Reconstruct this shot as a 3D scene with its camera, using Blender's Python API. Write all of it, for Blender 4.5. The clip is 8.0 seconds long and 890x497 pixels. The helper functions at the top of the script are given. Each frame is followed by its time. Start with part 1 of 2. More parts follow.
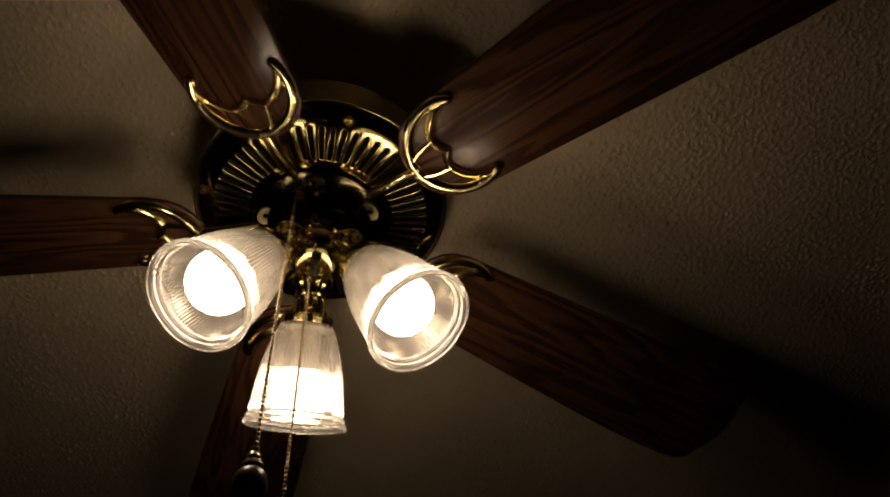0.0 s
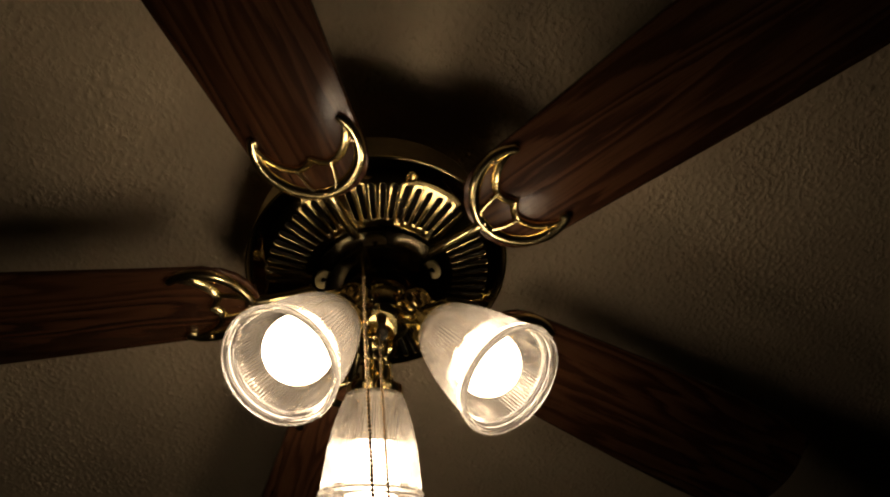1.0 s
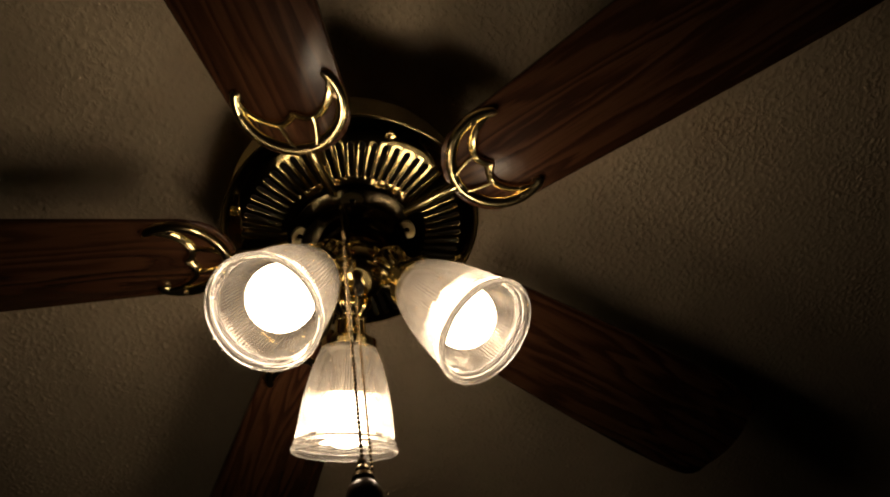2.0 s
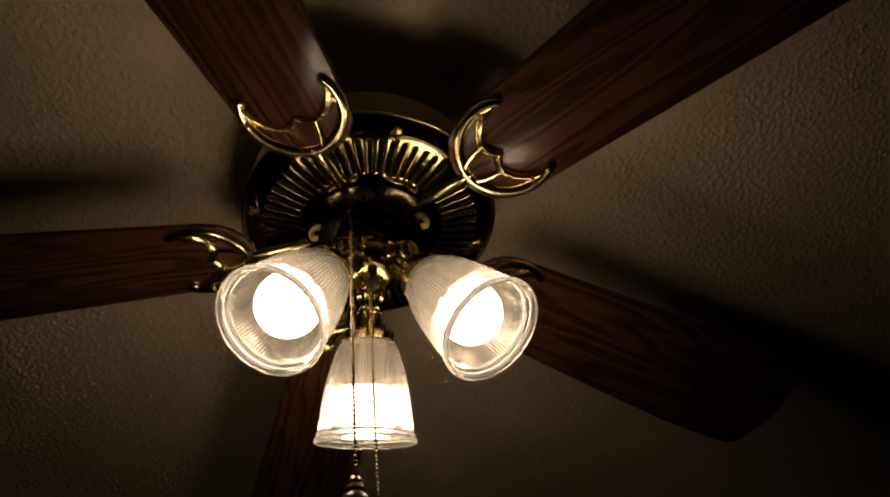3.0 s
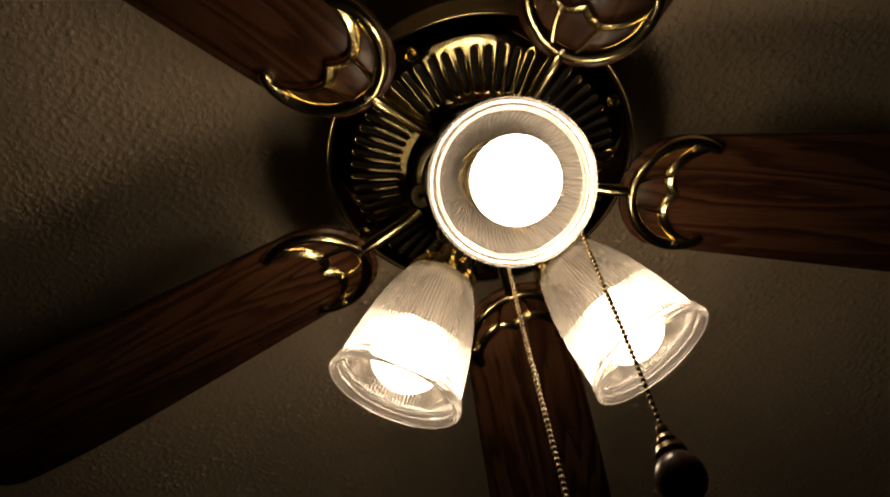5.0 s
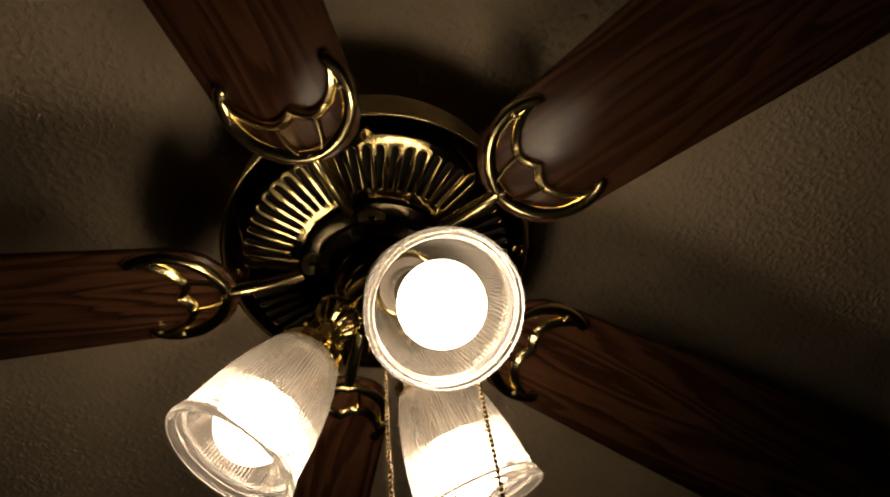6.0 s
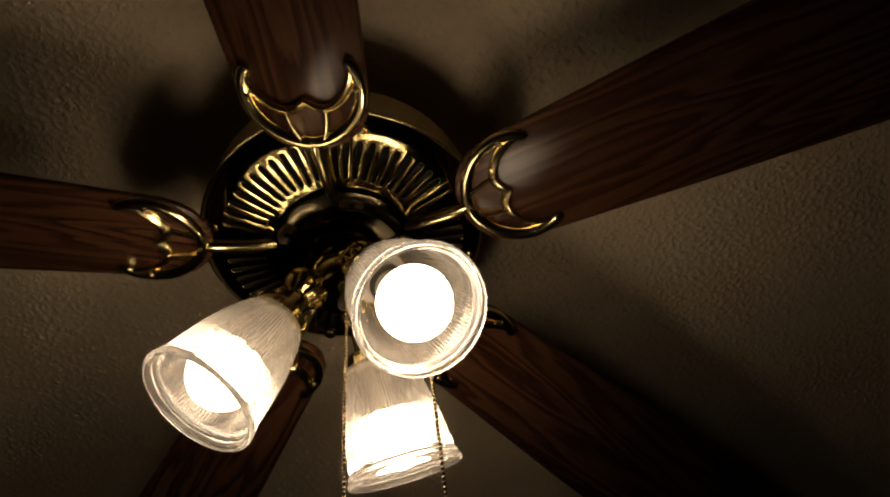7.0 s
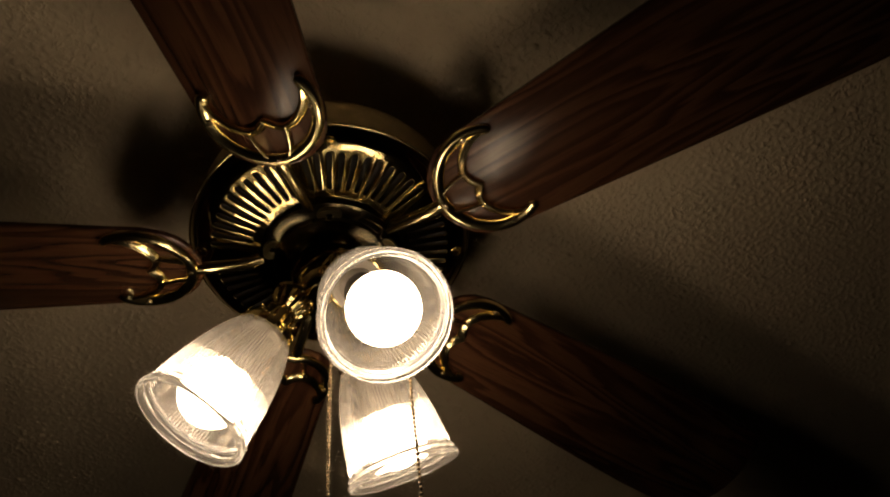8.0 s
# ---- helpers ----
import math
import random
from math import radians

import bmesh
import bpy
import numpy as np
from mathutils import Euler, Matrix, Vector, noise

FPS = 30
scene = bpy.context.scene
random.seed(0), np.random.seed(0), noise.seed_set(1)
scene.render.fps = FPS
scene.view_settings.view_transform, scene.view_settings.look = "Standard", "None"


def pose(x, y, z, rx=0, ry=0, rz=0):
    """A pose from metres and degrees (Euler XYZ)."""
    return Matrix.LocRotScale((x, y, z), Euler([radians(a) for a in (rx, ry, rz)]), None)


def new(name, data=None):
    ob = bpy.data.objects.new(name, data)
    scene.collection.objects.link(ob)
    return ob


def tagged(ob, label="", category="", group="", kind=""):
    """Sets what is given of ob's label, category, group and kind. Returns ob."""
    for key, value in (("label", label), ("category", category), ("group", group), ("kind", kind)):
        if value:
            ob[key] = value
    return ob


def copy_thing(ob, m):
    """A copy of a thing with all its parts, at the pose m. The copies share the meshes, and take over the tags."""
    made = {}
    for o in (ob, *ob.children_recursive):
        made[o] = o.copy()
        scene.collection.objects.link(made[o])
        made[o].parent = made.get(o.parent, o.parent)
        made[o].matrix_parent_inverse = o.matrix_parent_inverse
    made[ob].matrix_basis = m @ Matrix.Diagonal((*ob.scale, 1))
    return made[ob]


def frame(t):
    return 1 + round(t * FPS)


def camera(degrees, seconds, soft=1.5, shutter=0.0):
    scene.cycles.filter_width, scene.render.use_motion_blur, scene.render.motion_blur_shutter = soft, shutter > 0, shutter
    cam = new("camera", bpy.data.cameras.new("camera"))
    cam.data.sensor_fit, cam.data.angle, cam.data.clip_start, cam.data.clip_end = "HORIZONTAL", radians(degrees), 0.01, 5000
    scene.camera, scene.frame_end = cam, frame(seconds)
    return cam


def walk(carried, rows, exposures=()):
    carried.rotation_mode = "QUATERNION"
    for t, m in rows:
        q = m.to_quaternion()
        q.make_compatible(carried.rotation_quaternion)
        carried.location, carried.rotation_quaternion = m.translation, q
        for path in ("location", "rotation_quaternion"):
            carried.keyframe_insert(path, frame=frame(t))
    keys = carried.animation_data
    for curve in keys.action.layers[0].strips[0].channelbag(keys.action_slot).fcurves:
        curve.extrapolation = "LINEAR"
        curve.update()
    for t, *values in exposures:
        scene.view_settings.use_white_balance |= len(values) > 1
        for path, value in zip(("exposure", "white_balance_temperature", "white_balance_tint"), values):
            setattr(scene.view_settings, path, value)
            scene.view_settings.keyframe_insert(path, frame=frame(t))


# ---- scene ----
cam = camera(60.19, 8.0, soft=2.1)
CEIL = 2.44
FAN_Z = CEIL - 0.155
# seconds, eye (height from the blade irons), turn in degrees
ROWS = [
    (0, 0.443, 0.2445, -0.6122, 139.53, 2.9, 107.78),
    (0.2, 0.4253, 0.2704, -0.6083, 143.24, 3.25, 110.45),
    (0.5, 0.409, 0.233, -0.6138, 144.59, 5.25, 110.13),
    (0.8, 0.4153, 0.208, -0.5964, 143.65, 4.43, 110.62),
    (1, 0.4463, 0.151, -0.5884, 144.6, 6.37, 108.9),
    (1.2, 0.4578, 0.111, -0.595, 145.17, 7.35, 108.05),
    (1.5, 0.4685, 0.0978, -0.6042, 143.43, 7.85, 105.77),
    (1.7, 0.443, 0.0969, -0.6156, 143.93, 9.46, 104.69),
    (2.8, 0.4641, 0.2245, -0.6001, 139.16, 5.74, 110.48),
    (3, 0.4652, 0.1915, -0.5967, 139.48, 5.86, 110.83),
    (3.2, 0.4789, 0.1269, -0.5973, 139.43, 5.13, 109.58),
    (3.5, 0.4846, 0.0501, -0.6025, 139.1, 3.59, 101.77),
    (3.8, 0.4821, 0.0158, -0.5892, 138.32, 3.19, 93.69),
    (4, 0.4614, 0.0003, -0.5674, 137.5, 3.43, 89.04),
    (4.2, 0.4172, -0.0126, -0.5635, 137.74, 5.46, 84.76),
    (4.5, 0.3666, -0.0325, -0.5373, 142.07, 7.82, 80.6),
    (4.7, 0.3112, -0.1063, -0.5315, 142.83, 6.64, 75.63),
    (5.8, 0.2414, -0.3086, -0.519, 146.31, 5.18, 41.37),
    (6, 0.2354, -0.2946, -0.5081, 145.7, 5.78, 38.19),
    (6.2, 0.2359, -0.2674, -0.5145, 146.29, 5.37, 36.14),
    (6.5, 0.2461, -0.2788, -0.5311, 145.15, 4.73, 31.85),
    (6.8, 0.2231, -0.3399, -0.5367, 143.39, 5.17, 27.38),
    (7, 0.2211, -0.3822, -0.5429, 141.67, 5.27, 24.74),
    (7.5, 0.2142, -0.406, -0.5466, 140.24, 5.77, 21.18),
    (8, 0.2869, -0.3638, -0.546, 141.07, 5.71, 31.97),
]
walk(cam, [(t, pose(x, y, FAN_Z + z, rx, ry, rz)) for t, x, y, z, rx, ry, rz in ROWS])

# ---- light: a dark closed room, lit by the fan's own three bulbs ----
BULB = 14.2
BULB_TINT = (1.0, 0.757, 0.525)
world = bpy.data.worlds.new("world")
world.use_nodes = True
scene.world = world
world.node_tree.nodes["Background"].inputs["Color"].default_value = (0.02, 0.016, 0.012, 1)
world.node_tree.nodes["Background"].inputs["Strength"].default_value = 0.05
scene.view_settings.exposure = 0.0


# ---- materials ----
class Mat:
    """A node material under construction."""

    def __init__(self, name):
        self.m = bpy.data.materials.new(name)
        self.m.use_nodes = True
        self.t = self.m.node_tree
        self.t.nodes.clear()
        self.out = self.n("ShaderNodeOutputMaterial")

    def n(self, kind, **inputs):
        node = self.t.nodes.new(kind)
        for key, value in inputs.items():
            self.put(node.inputs[key.replace("_", " ")], value)
        return node

    def put(self, socket, value):
        if isinstance(value, bpy.types.NodeSocket):
            self.t.links.new(value, socket)
        elif isinstance(value, (tuple, list)) and len(value) == 3 and socket.type == "RGBA":
            socket.default_value = (*value, 1)
        else:
            socket.default_value = value

    def surface(self, socket):
        self.t.links.new(socket, self.out.inputs["Surface"])
        return self.m

    def coords(self, scale=(1, 1, 1), shift=None):
        tc = self.n("ShaderNodeTexCoord")
        mp = self.n("ShaderNodeMapping", Vector=tc.outputs["Object"], Scale=scale)
        if shift is not None:
            self.put(mp.inputs["Location"], shift)
        return mp.outputs["Vector"]

    def noise(self, vector, scale, detail=4.0, rough=0.55, distortion=0.0):
        return self.n("ShaderNodeTexNoise", Vector=vector, Scale=scale, Detail=detail, Roughness=rough, Distortion=distortion).outputs["Fac"]

    def ramp(self, fac, stops):
        r = self.n("ShaderNodeValToRGB", Fac=fac)
        e = r.color_ramp.elements
        while len(e) < len(stops):
            e.new(0.5)
        for el, (p, c) in zip(e, stops):
            el.position = p
            el.color = (*c, 1) if len(c) == 3 else c
        return r.outputs["Color"]

    def math(self, op, a, b=0.0):
        node = self.t.nodes.new("ShaderNodeMath")
        node.operation = op
        self.put(node.inputs[0], a)
        self.put(node.inputs[1], b)
        return node.outputs[0]

    def mix(self, fac, a, b, kind="MIX"):
        node = self.t.nodes.new("ShaderNodeMix")
        node.data_type, node.blend_type = "RGBA", kind
        self.put(node.inputs[0], fac)
        self.put(node.inputs[6], a)
        self.put(node.inputs[7], b)
        return node.outputs[2]

    def bump(self, height, strength, distance):
        return self.n("ShaderNodeBump", Height=height, Strength=strength, Distance=distance).outputs["Normal"]

    def principled(self, **inputs):
        return self.surface(self.n("ShaderNodeBsdfPrincipled", **inputs).outputs[0])


def grey(v):
    return (v, v, v)


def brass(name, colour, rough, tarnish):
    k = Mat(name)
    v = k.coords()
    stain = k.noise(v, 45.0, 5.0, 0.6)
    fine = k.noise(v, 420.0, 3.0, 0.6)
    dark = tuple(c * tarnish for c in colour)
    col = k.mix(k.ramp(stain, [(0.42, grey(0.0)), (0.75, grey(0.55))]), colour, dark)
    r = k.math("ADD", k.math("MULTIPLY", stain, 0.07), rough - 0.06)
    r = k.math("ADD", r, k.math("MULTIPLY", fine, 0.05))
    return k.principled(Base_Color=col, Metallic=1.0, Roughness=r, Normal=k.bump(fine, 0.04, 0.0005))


def wood():
    k = Mat("blade_wood")
    rnd = k.n("ShaderNodeObjectInfo").outputs["Random"]
    shift = k.n("ShaderNodeCombineXYZ", X=k.math("MULTIPLY", rnd, 7.0), Y=k.math("MULTIPLY", rnd, 3.1), Z=k.math("MULTIPLY", rnd, 5.3)).outputs[0]
    slow = k.noise(k.coords((1.7, 15.0, 3.0), shift), 1.0, 2.0, 0.5)
    # long growth rings: a folded slow field gives the cathedral figure
    field = k.math("ADD", k.math("MULTIPLY", slow, 15.0), k.math("MULTIPLY", k.noise(k.coords((14.0, 150.0, 10.0), shift), 1.0, 3.0, 0.6), 0.9))
    ring = k.math("FRACT", field)
    ringc = k.ramp(ring, [(0.0, (0.021, 0.0080, 0.0040)), (0.24, (0.031, 0.0125, 0.0062)), (0.50, (0.060, 0.0268, 0.0128)), (0.80, (0.068, 0.0308, 0.0148)), (0.94, (0.037, 0.0155, 0.0074)), (1.0, (0.021, 0.0080, 0.0040))])
    pore = k.noise(k.coords((22.0, 620.0, 30.0), shift), 1.0, 2.0, 0.65)
    col = k.mix(k.ramp(pore, [(0.52, grey(0.0)), (0.74, grey(0.6))]), ringc, (0.022, 0.0065, 0.003))
    tone = k.noise(k.coords((2.0, 16.0, 2.0), shift), 1.0, 2.0)
    col = k.mix(k.ramp(tone, [(0.35, grey(0.0)), (0.70, grey(0.5))]), col, (0.033, 0.0140, 0.0066))
    rough = k.math("ADD", k.math("MULTIPLY", pore, 0.11), 0.17)
    return k.principled(Base_Color=col, Roughness=rough, Specular_IOR_Level=0.24, Coat_Weight=0.03, Coat_Roughness=0.26, Normal=k.bump(pore, 0.12, 0.0004))


def ceiling_paint():
    k = Mat("ceiling_texture_paint")
    v = k.coords()
    big = k.noise(v, 2.3, 4.0, 0.6)
    mid = k.noise(v, 38.0, 4.0, 0.6)
    fine = k.noise(v, 260.0, 4.0, 0.65)
    col = k.mix(k.ramp(big, [(0.35, grey(0.0)), (0.7, grey(1.0))]), (0.63, 0.525, 0.365), (0.56, 0.46, 0.315))
    col = k.mix(k.ramp(mid, [(0.5, grey(0.0)), (0.8, grey(0.4))]), col, (0.47, 0.385, 0.265))
    # small droplets between the modelled blobs
    drop = k.ramp(k.noise(v, 190.0, 2.0, 0.5), [(0.48, grey(0.0)), (0.74, grey(1.0))])
    spread = k.ramp(k.noise(v, 14.0, 3.0, 0.6), [(0.32, grey(0.35)), (0.62, grey(1.0))])
    height = k.math("ADD", k.math("MULTIPLY", drop, spread), k.math("MULTIPLY", fine, 0.25))
    return k.principled(Base_Color=col, Roughness=0.92, Specular_IOR_Level=0.2, Normal=k.bump(height, 0.8, 0.0014))


def plaster(name, a, b, scale):
    k = Mat(name)
    v = k.coords()
    col = k.mix(k.noise(v, scale, 4.0), a, b)
    return k.principled(Base_Color=col, Roughness=0.9, Normal=k.bump(k.noise(v, 180.0, 3.0), 0.3, 0.001))


def lamp_glass(name, rough, milkiness):
    """Pressed glass: clear refraction with a little milk from dust and frosting."""
    k = Mat(name)
    smear = k.noise(k.coords(), 60.0, 4.0, 0.6)
    bend = k.n("ShaderNodeBsdfGlass", Color=(0.98, 0.97, 0.95), Roughness=k.math("ADD", k.math("MULTIPLY", smear, rough), rough), IOR=1.47)
    pass_on = k.n("ShaderNodeBsdfTranslucent", Color=(0.92, 0.89, 0.84))
    white = k.n("ShaderNodeBsdfDiffuse", Color=(0.92, 0.89, 0.84))
    milk = k.n("ShaderNodeMixShader", Fac=0.4)
    k.t.links.new(pass_on.outputs[0], milk.inputs[1])
    k.t.links.new(white.outputs[0], milk.inputs[2])
    body = k.n("ShaderNodeMixShader", Fac=k.math("ADD", k.math("MULTIPLY", smear, milkiness * 0.5), milkiness * 0.75))
    k.t.links.new(bend.outputs[0], body.inputs[1])
    k.t.links.new(milk.outputs[0], body.inputs[2])
    return k.surface(body.outputs[0])


def bulb_glow():
    k = Mat("bulb_glow")
    return k.surface(k.n("ShaderNodeEmission", Color=BULB_TINT, Strength=BULB).outputs[0])


BRASS = brass("polished_brass", (0.87, 0.71, 0.34), 0.075, 0.66)
BRASS_DARK = brass("tarnished_brass", (0.26, 0.205, 0.115), 0.13, 0.5)
# rotor brass: near-black base colour stands in for the dark room it reflects
FLYWHEEL = brass("shaded_brass", (0.10, 0.085, 0.052), 0.12, 0.6)
HOUSING = brass("housing_brass", (0.74, 0.62, 0.36), 0.48, 0.6)
SATIN = brass("satin_brass", (0.92, 0.77, 0.40), 0.150, 0.78)
CHAIN = brass("chain_brass", (0.45, 0.34, 0.20), 0.26, 0.5)
LUG = brass("lug_brass", (0.25, 0.205, 0.11), 0.36, 0.6)
PLATE = brass("plate_brass", (0.56, 0.46, 0.22), 0.066, 0.6)
STEEL = brass("screw_metal", (0.62, 0.52, 0.36), 0.22, 0.5)
BLACK = plaster("motor_black", (0.012, 0.011, 0.010), (0.025, 0.022, 0.018), 60.0)
KNOB = plaster("socket_black", (0.02, 0.017, 0.013), (0.035, 0.03, 0.024), 60.0)
CERAMIC = plaster("socket_ceramic", (0.30, 0.27, 0.23), (0.24, 0.215, 0.18), 50.0)
WOOD = wood()
CEILING = ceiling_paint()
WALL = plaster("wall_paint", (0.17, 0.147, 0.116), (0.145, 0.126, 0.10), 1.4)
CARPET = plaster("carpet", (0.065, 0.05, 0.037), (0.045, 0.035, 0.026), 30.0)
GLASS = lamp_glass("ribbed_glass", 0.028, 0.034)
GLASS_RIM = lamp_glass("rim_glass", 0.015, 0.06)
GLOW = bulb_glow()


def ball_finish():
    k = Mat("dark_knob")
    v = k.coords((1, 1, 0.25))
    g = k.noise(v, 160.0, 4.0)
    col = k.mix(g, (0.045, 0.026, 0.015), (0.105, 0.063, 0.038))
    return k.principled(Base_Color=col, Roughness=0.28, Coat_Weight=0.6, Coat_Roughness=0.12)


BALL = ball_finish()


# ---- mesh tools ----
def link(name, bm, material, parent=None, label="", smooth=True):
    me = bpy.data.meshes.new(name)
    bmesh.ops.recalc_face_normals(bm, faces=bm.faces)
    bm.to_mesh(me)
    bm.free()
    me.materials.append(material)
    if smooth:
        me.polygons.foreach_set("use_smooth", [True] * len(me.polygons))
        me.set_sharp_from_angle(angle=radians(38))
    ob = new(name, me)
    ob.parent = parent
    return tagged(ob, label)


def part(name, bm, material, parent, label=""):
    return link(name, bm, material, parent, label)


def lathe(bm, profile, seg=48, wave=None, m=Matrix()):
    """A turned body about z from (radius, height) pairs; wave(angle, height) scales the radius."""
    rings = []
    for r, z in profile:
        ring = []
        if r < 1e-6:
            ring = [bm.verts.new(m @ Vector((0, 0, z)))]
        else:
            for i in range(seg):
                a = 2 * math.pi * i / seg
                q = r * (wave(a, z) if wave else 1)
                ring.append(bm.verts.new(m @ Vector((q * math.cos(a), q * math.sin(a), z))))
        rings.append(ring)
    for a, b in zip(rings, rings[1:]):
        for i in range(seg):
            j = (i + 1) % seg
            if len(a) == 1 and len(b) == 1:
                continue
            if len(a) == 1:
                bm.faces.new((a[0], b[i], b[j]))
            elif len(b) == 1:
                bm.faces.new((a[i], a[j], b[0]))
            else:
                bm.faces.new((a[i], a[j], b[j], b[i]))
    return bm


def sweep(bm, path, section, up=Vector((0, 0, 1)), widths=None):
    """A bar along path with a closed section of (across, up) pairs, closed at both ends."""
    rings = []
    n = len(path)
    for i, p in enumerate(path):
        d = (path[min(i + 1, n - 1)] - path[max(i - 1, 0)]).normalized()
        side = d.cross(up).normalized()
        top = side.cross(d).normalized()
        w = widths[i] if widths else 1.0
        rings.append([bm.verts.new(p + side * (u * w) + top * (v * w)) for u, v in section])
    k = len(section)
    for a, b in zip(rings, rings[1:]):
        for i in range(k):
            bm.faces.new((a[i], a[(i + 1) % k], b[(i + 1) % k], b[i]))
    bm.faces.new(rings[0])
    bm.faces.new(list(reversed(rings[-1])))
    return bm


def circle_section(r, n=10, squash=1.0):
    return [(r * math.cos(2 * math.pi * i / n), r * squash * math.sin(2 * math.pi * i / n)) for i in range(n)]


def bezier(points, n):
    """A smooth curve through the points (Catmull-Rom)."""
    p = [points[0] * 2 - points[1], *points, points[-1] * 2 - points[-2]]
    out = []
    for i in range(1, len(p) - 2):
        for s in range(n):
            t = s / n
            a, b, c, d = p[i - 1], p[i], p[i + 1], p[i + 2]
            out.append(0.5 * (2 * b + (c - a) * t + (2 * a - 5 * b + 4 * c - d) * t * t + (3 * b - a - 3 * c + d) * t ** 3))
    out.append(points[-1])
    return out


def box(x0, x1, y0, y1, z0, z1):
    bm = bmesh.new()
    bmesh.ops.create_cube(bm, size=1, matrix=Matrix.Translation(((x0 + x1) / 2, (y0 + y1) / 2, (z0 + z1) / 2)) @ Matrix.Diagonal((x1 - x0, y1 - y0, z1 - z0, 1)))
    return bm


# ---- the room ----
HX, HY = 2.9, 3.2


def room():
    t = 0.12
    tagged(link("floor", box(-HX - t, HX + t, -HY - t, HY + t, -0.1, 0.0), CARPET, smooth=False), "dark brown carpeted floor of a dim room", "floor", kind="structure")
    for name, b in (("wall_north", (-HX - t, HX + t, HY, HY + t)), ("wall_south", (-HX - t, HX + t, -HY - t, -HY)),
                    ("wall_east", (HX, HX + t, -HY, HY)), ("wall_west", (-HX - t, -HX, -HY, HY))):
        tagged(link(name, box(*b, 0.0, CEIL), WALL, smooth=False), "plain beige painted wall in the dark", "wall", kind="structure")


def ceiling():
    """Ceiling slab whose underside carries a sprayed splatter relief."""
    step, reach = 0.0022, 0.96
    fine = np.arange(-reach, reach + step / 2, step)
    lead = np.geomspace(0.01, 1.0, 14)[1:]

    def axis(half):
        tail = reach + (half + 0.12 - reach) * lead / lead[-1]
        return np.concatenate([-tail[::-1], fine, tail])

    xs, ys = axis(HX), axis(HY)
    n = len(fine)
    rng = np.random.default_rng(7)
    f = np.fft.fftfreq(n, step)
    k = np.hypot(f[:, None], f[None, :])

    def band(low, high):
        w = np.fft.fft2(rng.standard_normal((n, n)))
        g = np.fft.ifft2(w * np.exp(-(k / high) ** 2) * (1 - np.exp(-(k / low) ** 2))).real
        return g / g.std()

    blobs = np.clip(band(110, 170) - 0.5, 0, 1.8)
    chunk = np.clip(band(60, 105) - 1.5, 0, 1.4)
    patch = np.clip(0.95 + 0.14 * band(2, 6), 0.6, 1.3)
    relief = (0.00100 * blobs + 0.0019 * chunk) * patch
    edge = np.clip((reach - np.abs(fine)) / 0.05, 0, 1)
    relief = relief * edge[:, None] * edge[None, :]
    z = np.zeros((len(xs), len(ys)))
    o = len(lead)
    z[o:o + n, o:o + n] = -relief
    gx, gy = np.meshgrid(xs, ys, indexing="ij")
    co = np.stack([gx, gy, CEIL + z], -1).reshape(-1, 3)
    nx, ny = len(xs), len(ys)
    i = np.arange(nx * ny).reshape(nx, ny)
    quads = np.stack([i[:-1, :-1], i[:-1, 1:], i[1:, 1:], i[1:, :-1]], -1).reshape(-1, 4)
    c = [i[0, 0], i[0, -1], i[-1, -1], i[-1, 0]]
    top = np.array([[co[q][0], co[q][1], CEIL + 0.15] for q in c])
    b = nx * ny
    extra = [[b, b + 3, b + 2, b + 1]] + [[c[(j + 1) % 4], c[j], b + j, b + (j + 1) % 4] for j in range(4)]
    co = np.concatenate([co, top])
    quads = np.concatenate([quads, np.array(extra)])
    me = bpy.data.meshes.new("ceiling")
    me.vertices.add(len(co))
    me.vertices.foreach_set("co", co.ravel())
    me.loops.add(quads.size)
    me.loops.foreach_set("vertex_index", quads.ravel().astype(np.int32))
    me.polygons.add(len(quads))
    me.polygons.foreach_set("loop_start", np.arange(0, quads.size, 4, dtype=np.int32))
    smooth = np.ones(len(quads), dtype=bool)
    smooth[-5:] = False
    me.polygons.foreach_set("use_smooth", smooth)
    me.update(calc_edges=True)
    me.materials.append(CEILING)
    tagged(new("ceiling", me), "off-white ceiling with sprayed splatter texture, dimly lit", "ceiling", kind="structure")


room()
ceiling()

# ---- the ceiling fan ----
fan = tagged(new("ceiling_fan"), "brass ceiling fan with five wood blades and three lit lamps", "ceiling fan")
fan.location = (0, 0, FAN_Z)
PITCH = -11.4


def screw_head(r, h, material, parent, m):
    bm = bmesh.new()
    lathe(bm, [(r, h * 0.6), (r, -h * 0.35), (r * 0.84, -h * 0.6), (r * 0.72, -h * 0.15), (r * 0.55, -h * 0.15), (r * 0.42, -h * 0.9), (0, -h)], 16)
    ob = part("screw", bm, material, parent)
    ob.matrix_basis = m
    return ob


def housing():
    bm = bmesh.new()
    lathe(bm, [(0.074, 0.157), (0.080, 0.150), (0.082, 0.128), (0.098, 0.112), (0.118, 0.100), (0.1245, 0.092), (0.1265, 0.084),
               (0.1265, 0.050), (0.1290, 0.046), (0.1300, 0.040), (0.1270, 0.038), (0.05, 0.040)], 96)
    part("motor_housing", bm, HOUSING, fan, "dull brass drum of the motor")
    bm = bmesh.new()
    lathe(bm, [(0.119, 0.039), (0.1185, 0.036), (0.060, 0.0325), (0, 0.0325)], 72)
    part("motor_core", bm, BLACK, fan, "black motor behind the vents")


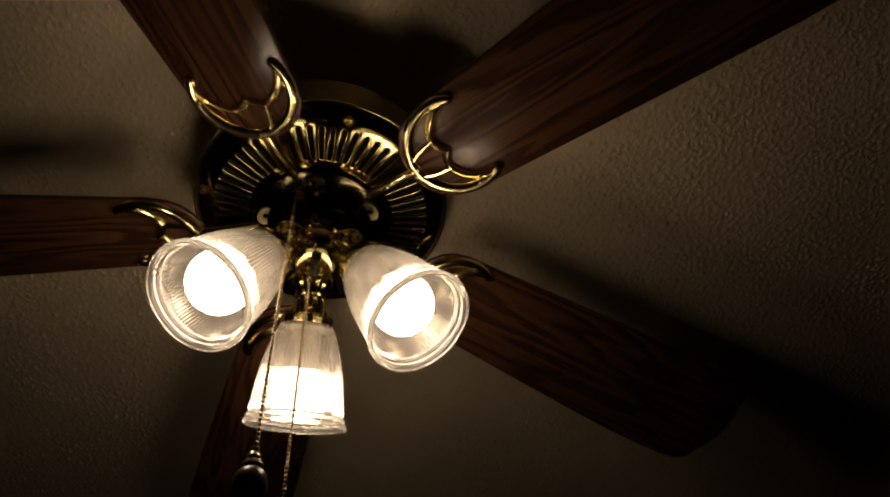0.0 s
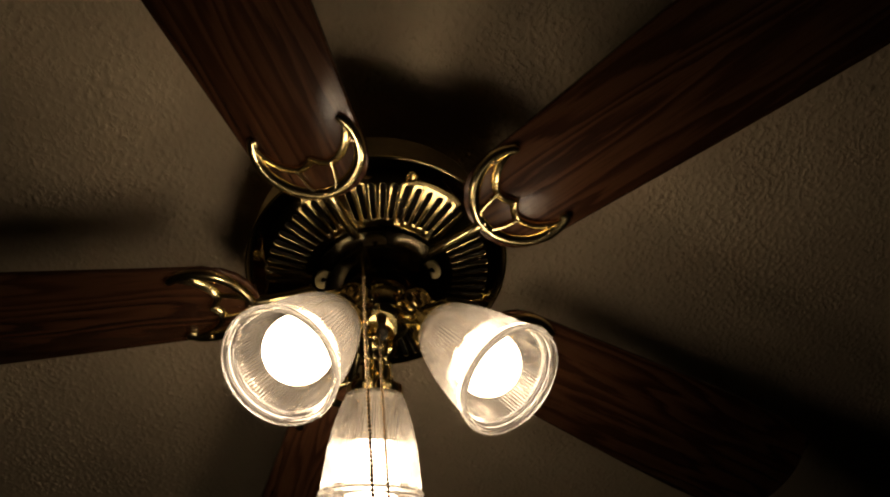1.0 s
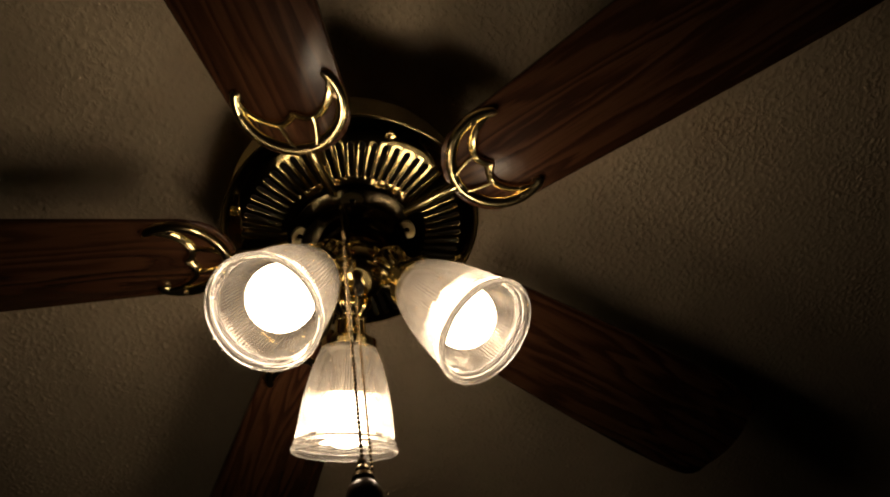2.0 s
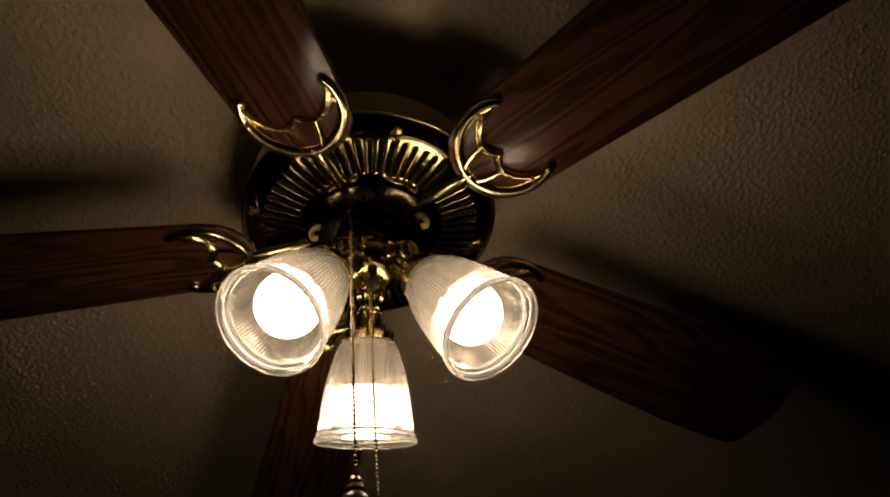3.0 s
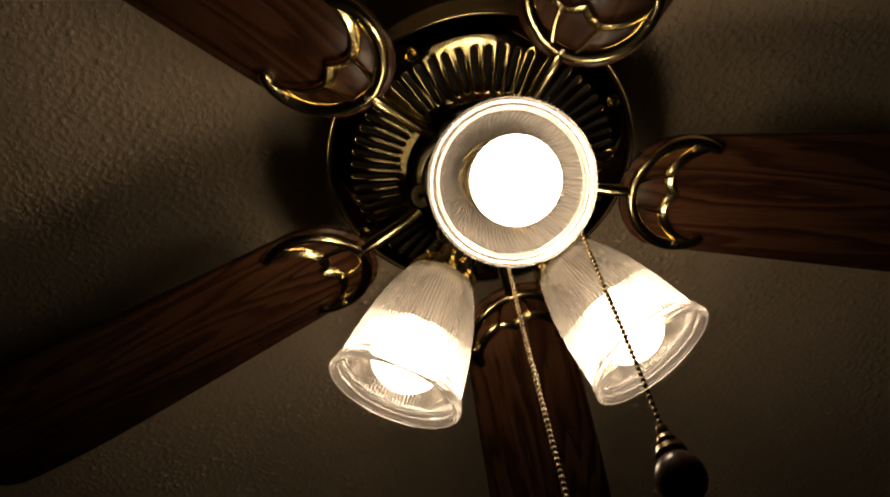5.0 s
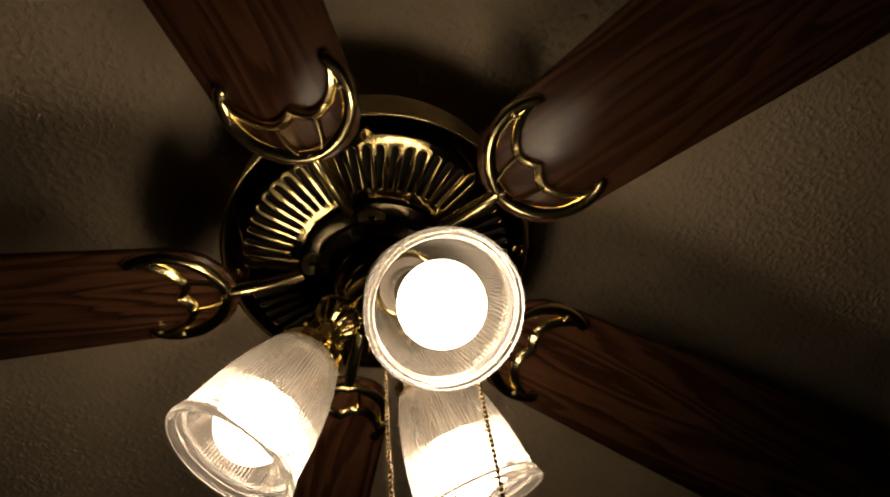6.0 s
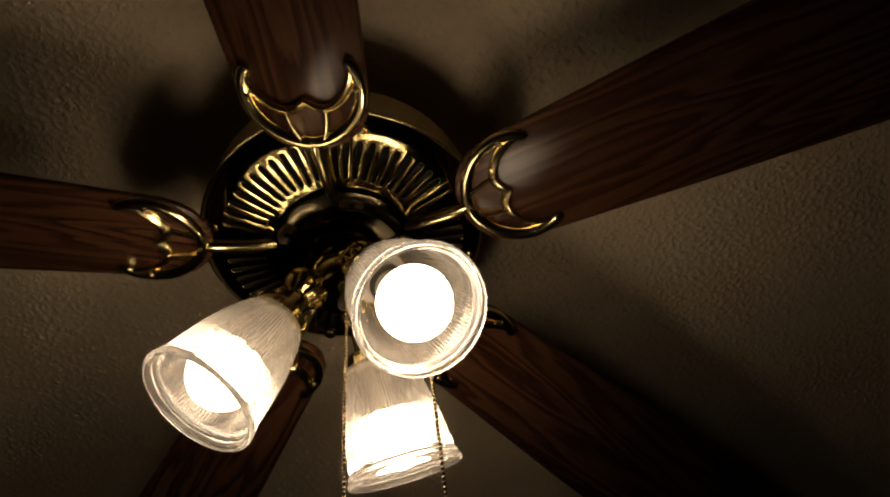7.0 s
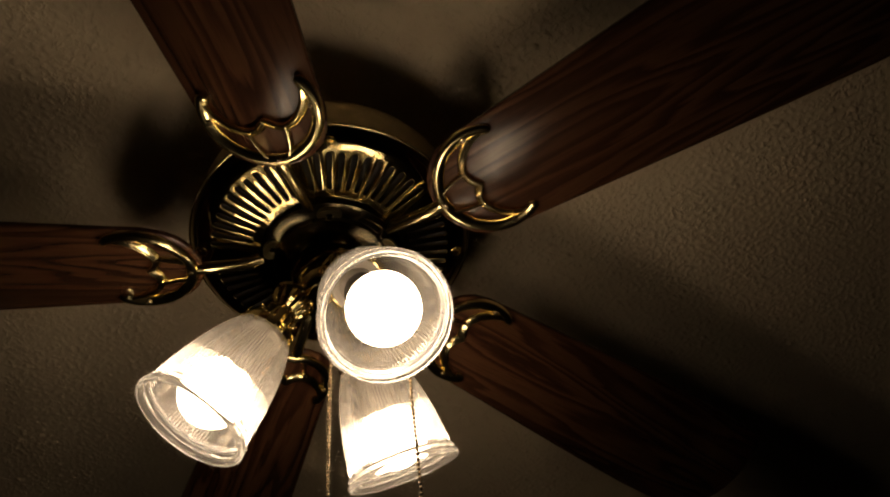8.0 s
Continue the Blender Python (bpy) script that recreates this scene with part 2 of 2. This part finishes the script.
def plate_z(r):
    return float(np.interp(r, [0.055, 0.066, 0.074, 0.080, 0.100, 0.110, 0.117, 0.121, 0.127, 0.132], [0.0200, 0.0212, 0.0226, 0.0232, 0.0248, 0.0258, 0.0269, 0.0278, 0.0325, 0.0395]))


def vent_plate():
    """Stamped disc with sixty round-ended slots, one left blank at each blade."""
    bm = bmesh.new()
    count, r_in, r_out, w_in, w_out = 60, 0.0755, 0.1080, 0.0021, 0.0034
    half = math.pi / count
    lip = 0.0035

    def vert(r, a, up=0.0):
        return bm.verts.new((r * math.cos(a), r * math.sin(a), plate_z(r) + up))

    solid_in, solid_out = [0.0560, 0.0620, 0.0660, 0.0710], [0.1140, 0.1180, 0.1212, 0.1240, 0.1270, 0.1300]
    for c in range(count):
        a0 = 2 * math.pi * c / count
        blank = c % 12 == 0
        ends = []
        for r_c, w, sign in ((r_in, w_in, -1), (r_out, w_out, 1)):
            pts = []
            for k in range(7):
                th = math.pi * k / 6
                r = r_c + sign * w * math.sin(th)
                pts.append((r, a0 - w * math.cos(th) / r))
            ends.append(pts)
        inner, outer = ends
        angs = [a0 + half * (k / 3 - 1) for k in range(7)]
        for edge, rims in ((inner, solid_in[::-1]), (outer, solid_out)):
            last = [vert(r, a) for r, a in edge]
            for r in rims:
                ring = [vert(r, a) for a in angs]
                for k in range(6):
                    bm.faces.new((last[k], last[k + 1], ring[k + 1], ring[k]))
                last = ring
        # the bars beside the slot, and its turned-up lip
        for s in (0, 6):
            a_side = angs[s]
            bar = [(r_in + (r_out - r_in) * q / 4) for q in range(5)]
            edge = [inner[s]] + [(r, a0 + (-1 if s == 0 else 1) * np.interp(r, [r_in, r_out], [w_in, w_out]) / r) for r in bar[1:4]] + [outer[s]]
            far_in, far_out = solid_in[-1], solid_out[0]
            ev = [vert(r, a) for r, a in edge]
            fv = [vert(far_in, a_side)] + [vert(r, a_side) for r in bar[1:4]] + [vert(far_out, a_side)]
            for q in range(4):
                bm.faces.new((ev[q], ev[q + 1], fv[q + 1], fv[q]))
        loop = inner + [(r_in + (r_out - r_in) * q / 4, a0 + np.interp(q, [0, 4], [w_in, w_out]) / (r_in + (r_out - r_in) * q / 4)) for q in (1, 2, 3)]
        loop += outer[::-1] + [(r_in + (r_out - r_in) * q / 4, a0 - np.interp(q, [0, 4], [w_in, w_out]) / (r_in + (r_out - r_in) * q / 4)) for q in (3, 2, 1)]
        low = [vert(r, a) for r, a in loop]
        if blank:
            bm.faces.new(low)
        else:
            mid_r = (r_in + r_out) / 2

            def shrunk(d, up):
                return [vert(mid_r + (r - mid_r) * (1 - d / (mid_r - r_in)), a0 + (a - a0) * (1 - d / 0.0026), up) for r, a in loop]

            m = len(loop)
            rolls = [low, shrunk(0.0003, 0.0001), shrunk(0.0006, 0.0006), shrunk(0.0006, lip)]
            for p, q2 in zip(rolls, rolls[1:]):
                for q in range(m):
                    bm.faces.new((p[q], p[(q + 1) % m], q2[(q + 1) % m], q2[q]))
    bmesh.ops.remove_doubles(bm, verts=bm.verts, dist=0.00012)
    plate = part("vent_plate", bm, PLATE, fan, "polished brass vent plate with radial slots")
    bm = bmesh.new()
    ring = [(0.1310 + 0.0013 * math.cos(2 * math.pi * q / 10), 0.0388 + 0.0013 * math.sin(2 * math.pi * q / 10)) for q in range(11)]
    lathe(bm, ring, 120)
    part("rolled_rim", bm, BRASS, plate)
    for a in (36.5, 126.5, 216.5, 306.6):
        m = pose(0.1195 * math.cos(radians(a)), 0.1195 * math.sin(radians(a)), 0.0278)
        screw_head(0.0056, 0.0026, BRASS, plate, m)


def blade():
    """Wooden blade along x, broader to the tip, with cut corners and softened edges."""
    edge = [(0.1150, 0.0), (0.1168, 0.014), (0.1222, 0.027), (0.1310, 0.0385), (0.1430, 0.0465), (0.160, 0.0508), (0.19, 0.0528), (0.25, 0.0572), (0.32, 0.0625),
            (0.40, 0.0682), (0.48, 0.0728), (0.54, 0.0740), (0.582, 0.0730), (0.600, 0.0708), (0.6115, 0.0658), (0.6180, 0.0585), (0.6205, 0.0505), (0.6212, 0.0445), (0.6250, 0.0380), (0.6298, 0.0260), (0.6325, 0.0130), (0.6332, 0.0)]
    outline = edge + [(x, -y) for x, y in edge[-2:0:-1]]
    bm = bmesh.new()
    z0, z1, c = 0.0042, 0.0102, 0.0011

    def inset(d):
        ctr = Vector((0.40, 0.0))
        out = []
        for x, y in outline:
            sx = 1 - d / 0.277
            sy = 1 - d / 0.062
            out.append((ctr.x + (x - ctr.x) * sx, y * sy))
        return out

    rings = [[bm.verts.new((x, y, z)) for x, y in inset(d)] for d, z in ((c * 1.2, z0), (0.0, z0 + c), (0.0, z1 - c), (c * 1.2, z1))]
    n = len(outline)
    for a, b in zip(rings, rings[1:]):
        for i in range(n):
            bm.faces.new((a[i], a[(i + 1) % n], b[(i + 1) % n], b[i]))
    bm.faces.new(rings[0])
    bm.faces.new(rings[-1])
    return part("blade", bm, WOOD, fan, "dark reddish wood-grain fan blade")


def blade_iron():
    """Openwork crescent under the blade root: outer bow, scalloped inner edge, two ribs, and the arm to the motor."""
    V = Vector
    bow = [(0.0, 0.1940, 0.0398), (0.0, 0.1880, 0.0432), (0.0, 0.1790, 0.0462), (0.0, 0.1650, 0.0466), (0.0, 0.1500, 0.0418), (0.0, 0.1365, 0.0310), (0.0, 0.1270, 0.0160), (0.0, 0.1235, 0.0)]
    half = [V((r, s, 0.0)) for _, r, s in bow]
    path = bezier(half + [V((p.x, -p.y, 0)) for p in half[-2::-1]], 6)
    wide = [(-0.0066, 0.0046), (-0.0062, 0.0026), (-0.0049, 0.0004), (-0.0026, -0.0015), (0.0, -0.0022), (0.0024, -0.0016), (0.0038, -0.0001), (0.0046, 0.0022), (0.0048, 0.0046)]
    taper = [(0.45, 0.72, 0.88, 0.96, 1.0)[min(i, len(path) - 1 - i, 4)] for i in range(len(path))]
    bm = bmesh.new()
    sweep(bm, path, wide, widths=taper)
    arc = [V((0.1880, 0.0425, 0)), V((0.1740, 0.0375, 0)), V((0.1620, 0.0285, 0)), V((0.1555, 0.0175, 0)), V((0.1565, 0.0085, 0)), V((0.1625, 0.0, 0))]
    left = bezier(arc, 6)
    right = [V((p.x, -p.y, 0)) for p in left[::-1]]
    rim = [(-0.0060, 0.0046), (-0.0055, 0.0026), (-0.0036, 0.0006), (-0.0014, -0.0004), (0.0, -0.0011), (0.0013, -0.0006), (0.0026, 0.0018), (0.0028, 0.0046)]
    sweep(bm, left + right[1:], [(-u, v) for u, v in rim])
    for s in (1, -1):
        rib = bezier([V((0.1560, 0.0165 * s, 0.0003)), V((0.1455, 0.0152 * s, 0.0003)), V((0.1355, 0.0128 * s, 0.0003)), V((0.1272, 0.0092 * s, 0.0))], 6)
        sweep(bm, rib, [(-0.0022, 0.0046), (-0.0019, 0.0016), (-0.0007, -0.0010), (0.0007, -0.0010), (0.0019, 0.0016), (0.0022, 0.0046)])
    iron = part("blade_iron", bm, SATIN, fan, "openwork brass crescent blade iron")
    # the arm is straight although the crescent is pitched with its blade
    bm = bmesh.new()
    arm = [V((0.1275, 0, 0.0015)), V((0.120, 0, 0.0005)), V((0.108, 0, 0.0015)), V((0.092, 0, 0.0045)), V((0.076, 0, 0.0080)), V((0.062, 0, 0.0125))]
    sweep(bm, bezier(arm, 5), [(-0.0056, 0.0055), (-0.0052, 0.0022), (-0.0038, -0.0002), (-0.0020, -0.0014), (0.0, -0.0018), (0.0020, -0.0014), (0.0038, -0.0002), (0.0052, 0.0022), (0.0056, 0.0055)])
    ob = part("arm", bm, SATIN, iron)
    ob.matrix_basis = pose(0, 0, 0, -PITCH * 0.55, 0, 0)
    for r, s in ((0.1700, 0.0440), (0.1700, -0.0440), (0.1250, 0.0)):
        screw_head(0.0029, 0.0021, STEEL, iron, pose(r, s, -0.0012))
    return iron


def hub():
    bm = bmesh.new()
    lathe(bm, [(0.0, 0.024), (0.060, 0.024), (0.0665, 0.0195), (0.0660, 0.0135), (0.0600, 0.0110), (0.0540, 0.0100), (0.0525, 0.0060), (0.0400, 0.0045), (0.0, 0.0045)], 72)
    ring = part("flywheel", bm, FLYWHEEL, fan, "brass rotor ring, colour darkened for the dim room it mirrors")
    for k in range(5):
        bm = bmesh.new()
        lathe(bm, [(0.0024, 0.0030), (0.0074, 0.0030), (0.0077, -0.0008), (0.0074, -0.0012), (0.0027, -0.0012), (0.0024, -0.0010), (0.0024, 0.0030)], 28, None, Matrix.Diagonal((1.0, 1.45, 1.0, 1.0)))
        lug = part("mounting_lug", bm, LUG, ring, "polished brass lug with a screw hole")
        lug.matrix_basis = pose(0, 0, 0, 0, 0, 17.3 + 72 * k) @ pose(0.0560, 0, 0.0098, 0, 12, 0)
    bm = bmesh.new()
    lathe(bm, [(0.0, 0.012), (0.0330, 0.012), (0.0340, 0.0100), (0.0340, -0.0010), (0.0362, -0.0022), (0.0366, -0.0052), (0.0345, -0.0075), (0.0, -0.0085)], 64)
    part("switch_housing", bm, BRASS_DARK, fan, "dark brass cylindrical switch housing")
    bm = bmesh.new()
    sweep(bm, bezier([Vector((0.033, 0.0050, -0.0030)), Vector((0.048, 0.0074, -0.0040)), Vector((0.0645, 0.0090, -0.0110)), Vector((0.0684, 0.0095, -0.0300)), Vector((0.0689, 0.0096, -0.0600))], 5), circle_section(0.0021), up=Vector((0, 1, 0)))
    part("chain_guide", bm, BRASS_DARK, fan, "bent brass tube that leads the pull chain")
    bm = bmesh.new()

    lathe(bm, [(0.0, -0.0070), (0.0260, -0.0070), (0.0300, -0.0130), (0.0312, -0.0220), (0.0304, -0.0310), (0.0286, -0.0375), (0.0262, -0.0425), (0.0248, -0.0443), (0.0234, -0.0448), (0.0120, -0.0450), (0.0, -0.0451)], 72)
    part("lamp_fitter", bm, BRASS, fan, "polished brass body that carries the lamp arms")
    bm = bmesh.new()
    lathe(bm, [(0.0, -0.0445), (0.0034, -0.0450), (0.0036, -0.0495), (0.0050, -0.0520), (0.0054, -0.0570), (0.0046, -0.0606), (0.0022, -0.0626), (0.0, -0.0630)], 24)
    part("finial", bm, KNOB, fan, "small black finial")


RIM_OUT, RIM_Z, TILT_DOWN, SHADE_AZ = 0.1041, -0.1620, 60.15, -30.0


def lamp():
    """One lamp, built along its own axis: z = 0 at the rim, z up towards the hub."""
    bm = bmesh.new()

    def flute(a, z):
        return 1 + 0.055 * math.cos(16 * a)

    def teeth(a, z):
        return 1 + 0.05 * math.cos(22 * a)

    lathe(bm, [(0.0, 0.1780), (0.0080, 0.1775), (0.0074, 0.1745), (0.0070, 0.1580), (0.0082, 0.1545), (0.0125, 0.1515), (0.0172, 0.1492), (0.0190, 0.1480)], 80)
    lathe(bm, [(0.0190, 0.1482), (0.0200, 0.1468), (0.0197, 0.1450), (0.0186, 0.1438)], 80)
    lathe(bm, [(0.0188, 0.1440), (0.0178, 0.1385), (0.0150, 0.1330), (0.0118, 0.1295), (0.0112, 0.1275)], 80, flute)
    lathe(bm, [(0.0112, 0.1277), (0.0138, 0.1268), (0.0146, 0.1245), (0.0138, 0.1222)], 88, teeth)
    arm = part("lamp_arm", bm, BRASS, fan, "fluted brass lamp arm")
    bm = bmesh.new()
    lathe(bm, [(0.0138, 0.1225), (0.0150, 0.1215), (0.0152, 0.1085), (0.0175, 0.1065), (0.0235, 0.1050), (0.0262, 0.1035), (0.0266, 0.1000), (0.0262, 0.0955), (0.0254, 0.0955), (0.0256, 0.1000), (0.0240, 0.1025), (0.0150, 0.1030)], 64)
    cup = part("socket_cup", bm, BRASS, arm)
    for k in range(3):
        bm = bmesh.new()
        m = Matrix.Rotation(radians(120 * k + 90), 4, "Z") @ Matrix.Translation((0.0145, 0, 0.1140)) @ Matrix.Rotation(radians(90), 4, "Y")
        lathe(bm, [(0.0, 0.0), (0.0013, 0.0), (0.0013, 0.0025), (0.0026, 0.0029), (0.0027, 0.0050), (0.0021, 0.0056), (0.0, 0.0056)], 14, None, m)
        part("thumb_screw", bm, BRASS, arm)
    # ribbed bell glass: a wall with an inner and an outer face
    ribs = 96

    def rib(depth):
        def f(a, z):
            w = float(np.interp(z, [0.008, 0.013, 0.090, 0.100], [0, 1, 1, 0]))
            return 1 + depth * w * (abs(math.sin(a * ribs / 2)) - 0.5)
        return f

    outer = [(0.0240, 0.1015), (0.0254, 0.0965), (0.0282, 0.0890), (0.0318, 0.0790), (0.0352, 0.0670), (0.0381, 0.0540), (0.0404, 0.0400), (0.0422, 0.0260), (0.0434, 0.0130), (0.0440, 0.0090),
             (0.0460, 0.0080), (0.0470, 0.0064), (0.0467, 0.0046), (0.0459, 0.0040), (0.0473, 0.0034), (0.0483, 0.0020), (0.0486, 0.0002), (0.0481, -0.0014), (0.0468, -0.0023), (0.0453, -0.0022)]
    inner = [(0.0436, -0.0014), (0.0430, 0.0002), (0.0430, 0.0020), (0.0422, 0.0034), (0.0414, 0.0050), (0.0416, 0.0070), (0.0415, 0.0130), (0.0403, 0.0260), (0.0385, 0.0400), (0.0362, 0.0540), (0.0333, 0.0670), (0.0299, 0.0790), (0.0263, 0.0890), (0.0235, 0.0965), (0.0222, 0.1015)]

    def refine(p):
        out = []
        for a, b in zip(p, p[1:]):
            steps = 2 if abs(a[1] - b[1]) > 0.008 else 1
            out += [tuple(np.add(a, np.subtract(b, a) * q / steps)) for q in range(steps)]
        return out + [p[-1]]

    bm = bmesh.new()
    seg = ribs * 4
    lathe(bm, refine(outer + inner + outer[:1]), seg, rib(0.058))
    bmesh.ops.remove_doubles(bm, verts=bm.verts, dist=1e-6)
    for f in bm.faces:
        f.material_index = 1 if f.calc_center_median().z < 0.0085 else 0
    shade = part("glass_shade", bm, GLASS, arm, "clear ribbed bell-shaped glass shade, glowing")
    shade.data.materials.append(GLASS_RIM)
    shade.visible_shadow = False
    bm = bmesh.new()
    c, r = 0.0305, 0.0276
    prof = [(r * math.sin(math.pi * q / 26), c - r * math.cos(math.pi * q / 26)) for q in range(21)]
    lathe(bm, prof + [(prof[-1][0] - 0.002, prof[-1][1] + 0.0002)], 40)
    part("light_bulb", bm, GLOW, arm, "frosted white dome bulb, switched on")
    bm = bmesh.new()
    lathe(bm, [(prof[-1][0] - 0.0004, prof[-1][1]), (0.0168, c + 0.0235), (0.0150, c + 0.0290), (0.0142, c + 0.0360), (0.0140, c + 0.0440), (0.0130, c + 0.0460), (0.0, c + 0.0470)], 40)
    part("bulb_base", bm, CERAMIC, arm, "pale opaque bulb base")
    bm = bmesh.new()
    lathe(bm, [(0.0152, c + 0.0440), (0.0158, c + 0.0480), (0.0150, c + 0.0500), (0.0150, c + 0.0600), (0.0205, c + 0.0615), (0.0214, c + 0.0630), (0.0205, c + 0.0645), (0.0150, c + 0.0655), (0.0150, c + 0.0730), (0.0, c + 0.0740)], 32)
    part("bulb_socket", bm, CERAMIC, arm, "pale lamp socket")
    return arm


def lamp_pose(az):
    a, t = radians(az), radians(TILT_DOWN)
    out = Vector((math.cos(a), math.sin(a), 0))
    axis = -(out * math.cos(t) + Vector((0, 0, -math.sin(t))))
    side = Vector((-math.sin(a), math.cos(a), 0))
    third = axis.cross(side)
    m = Matrix((side, third, axis)).transposed().to_4x4()
    return Matrix.Translation(out * RIM_OUT + Vector((0, 0, RIM_Z))) @ m


housing()
vent_plate()
hub()
first_blade, first_iron = blade(), blade_iron()
for k in range(5):
    m = pose(0, 0, 0, 0, 0, 72 * k) @ pose(0, 0, 0, PITCH, 0, 0)
    for ob in (first_blade, first_iron):
        if k:
            copy_thing(ob, m)
# the first blade sags a little from its iron
first_blade.matrix_basis = pose(0, 0, 0, PITCH, 0, 0) @ pose(0.125, 0, 0, 0, 2.0, 0) @ pose(-0.125, 0, 0)
first_iron.matrix_basis = pose(0, 0, 0, PITCH, 0, 0)
first_lamp = lamp()
first_lamp.matrix_basis = lamp_pose(SHADE_AZ)
for k in (1, 2):
    copy_thing(first_lamp, lamp_pose(SHADE_AZ + 120 * k))
# one bulb sits askew in its socket
for ob in first_lamp.children:
    if ob.name.startswith(("light_bulb", "bulb_base")):
        ob.matrix_basis = Matrix.Translation((0.0012, 0, 0.0802)) @ pose(0, 0, 0, 0, -3.6, 0) @ Matrix.Translation((0, 0, -0.085))


# ---- pull chains ----
def pull_chain(x, y, top, bottom, knob, label):
    chain = tagged(new("pull_chain"), label, "pull chain", "pull chains under the fan")
    chain.location = (x, y, FAN_Z + bottom)
    bm = bmesh.new()
    pitch = 0.0038
    length = top - bottom
    count = int(length / pitch)
    for i in range(count):
        bmesh.ops.create_uvsphere(bm, u_segments=8, v_segments=5, radius=0.00155, matrix=Matrix.Translation((0.0004 * math.sin(i * 0.11), 0.0004 * math.cos(i * 0.07), 0.002 + i * pitch)))
    lathe(bm, [(0.0004, 0.0), (0.0004, length)], 6)
    part("bead_string", bm, CHAIN, chain, "small brass beads in a string")
    if knob:
        bm = bmesh.new()
        lathe(bm, [(0.0, 0.0105), (0.0026, 0.0100), (0.0030, 0.0075), (0.0022, 0.0060), (0.0040, 0.0045), (0.0046, 0.0020), (0.0036, 0.0), (0.0066, -0.0020), (0.0072, -0.0048), (0.0060, -0.0062)], 28)
        part("collar", bm, CHAIN, chain, "stepped brass collar")
        bm = bmesh.new()
        r = 0.0112
        prof = [(r * math.sin(math.pi * q / 18), r * 1.06 * math.cos(math.pi * q / 18) - 0.0172) for q in range(1, 17)]
        lathe(bm, [(0.0, prof[0][1] + 0.0002)] + prof + [(0.0030, -0.0289), (0.0024, -0.0299), (0.0, -0.0302)], 40)
        part("knob", bm, BALL, chain, "dark glossy ball knob")
    return chain


pull_chain(0.0689, 0.0096, -0.0580, -0.3165, True, "brass bead pull chain ending in a dark ball knob")
pull_chain(0.0035, -0.0022, -0.055, -0.360, False, "long brass bead pull chain hanging beside the lamps")
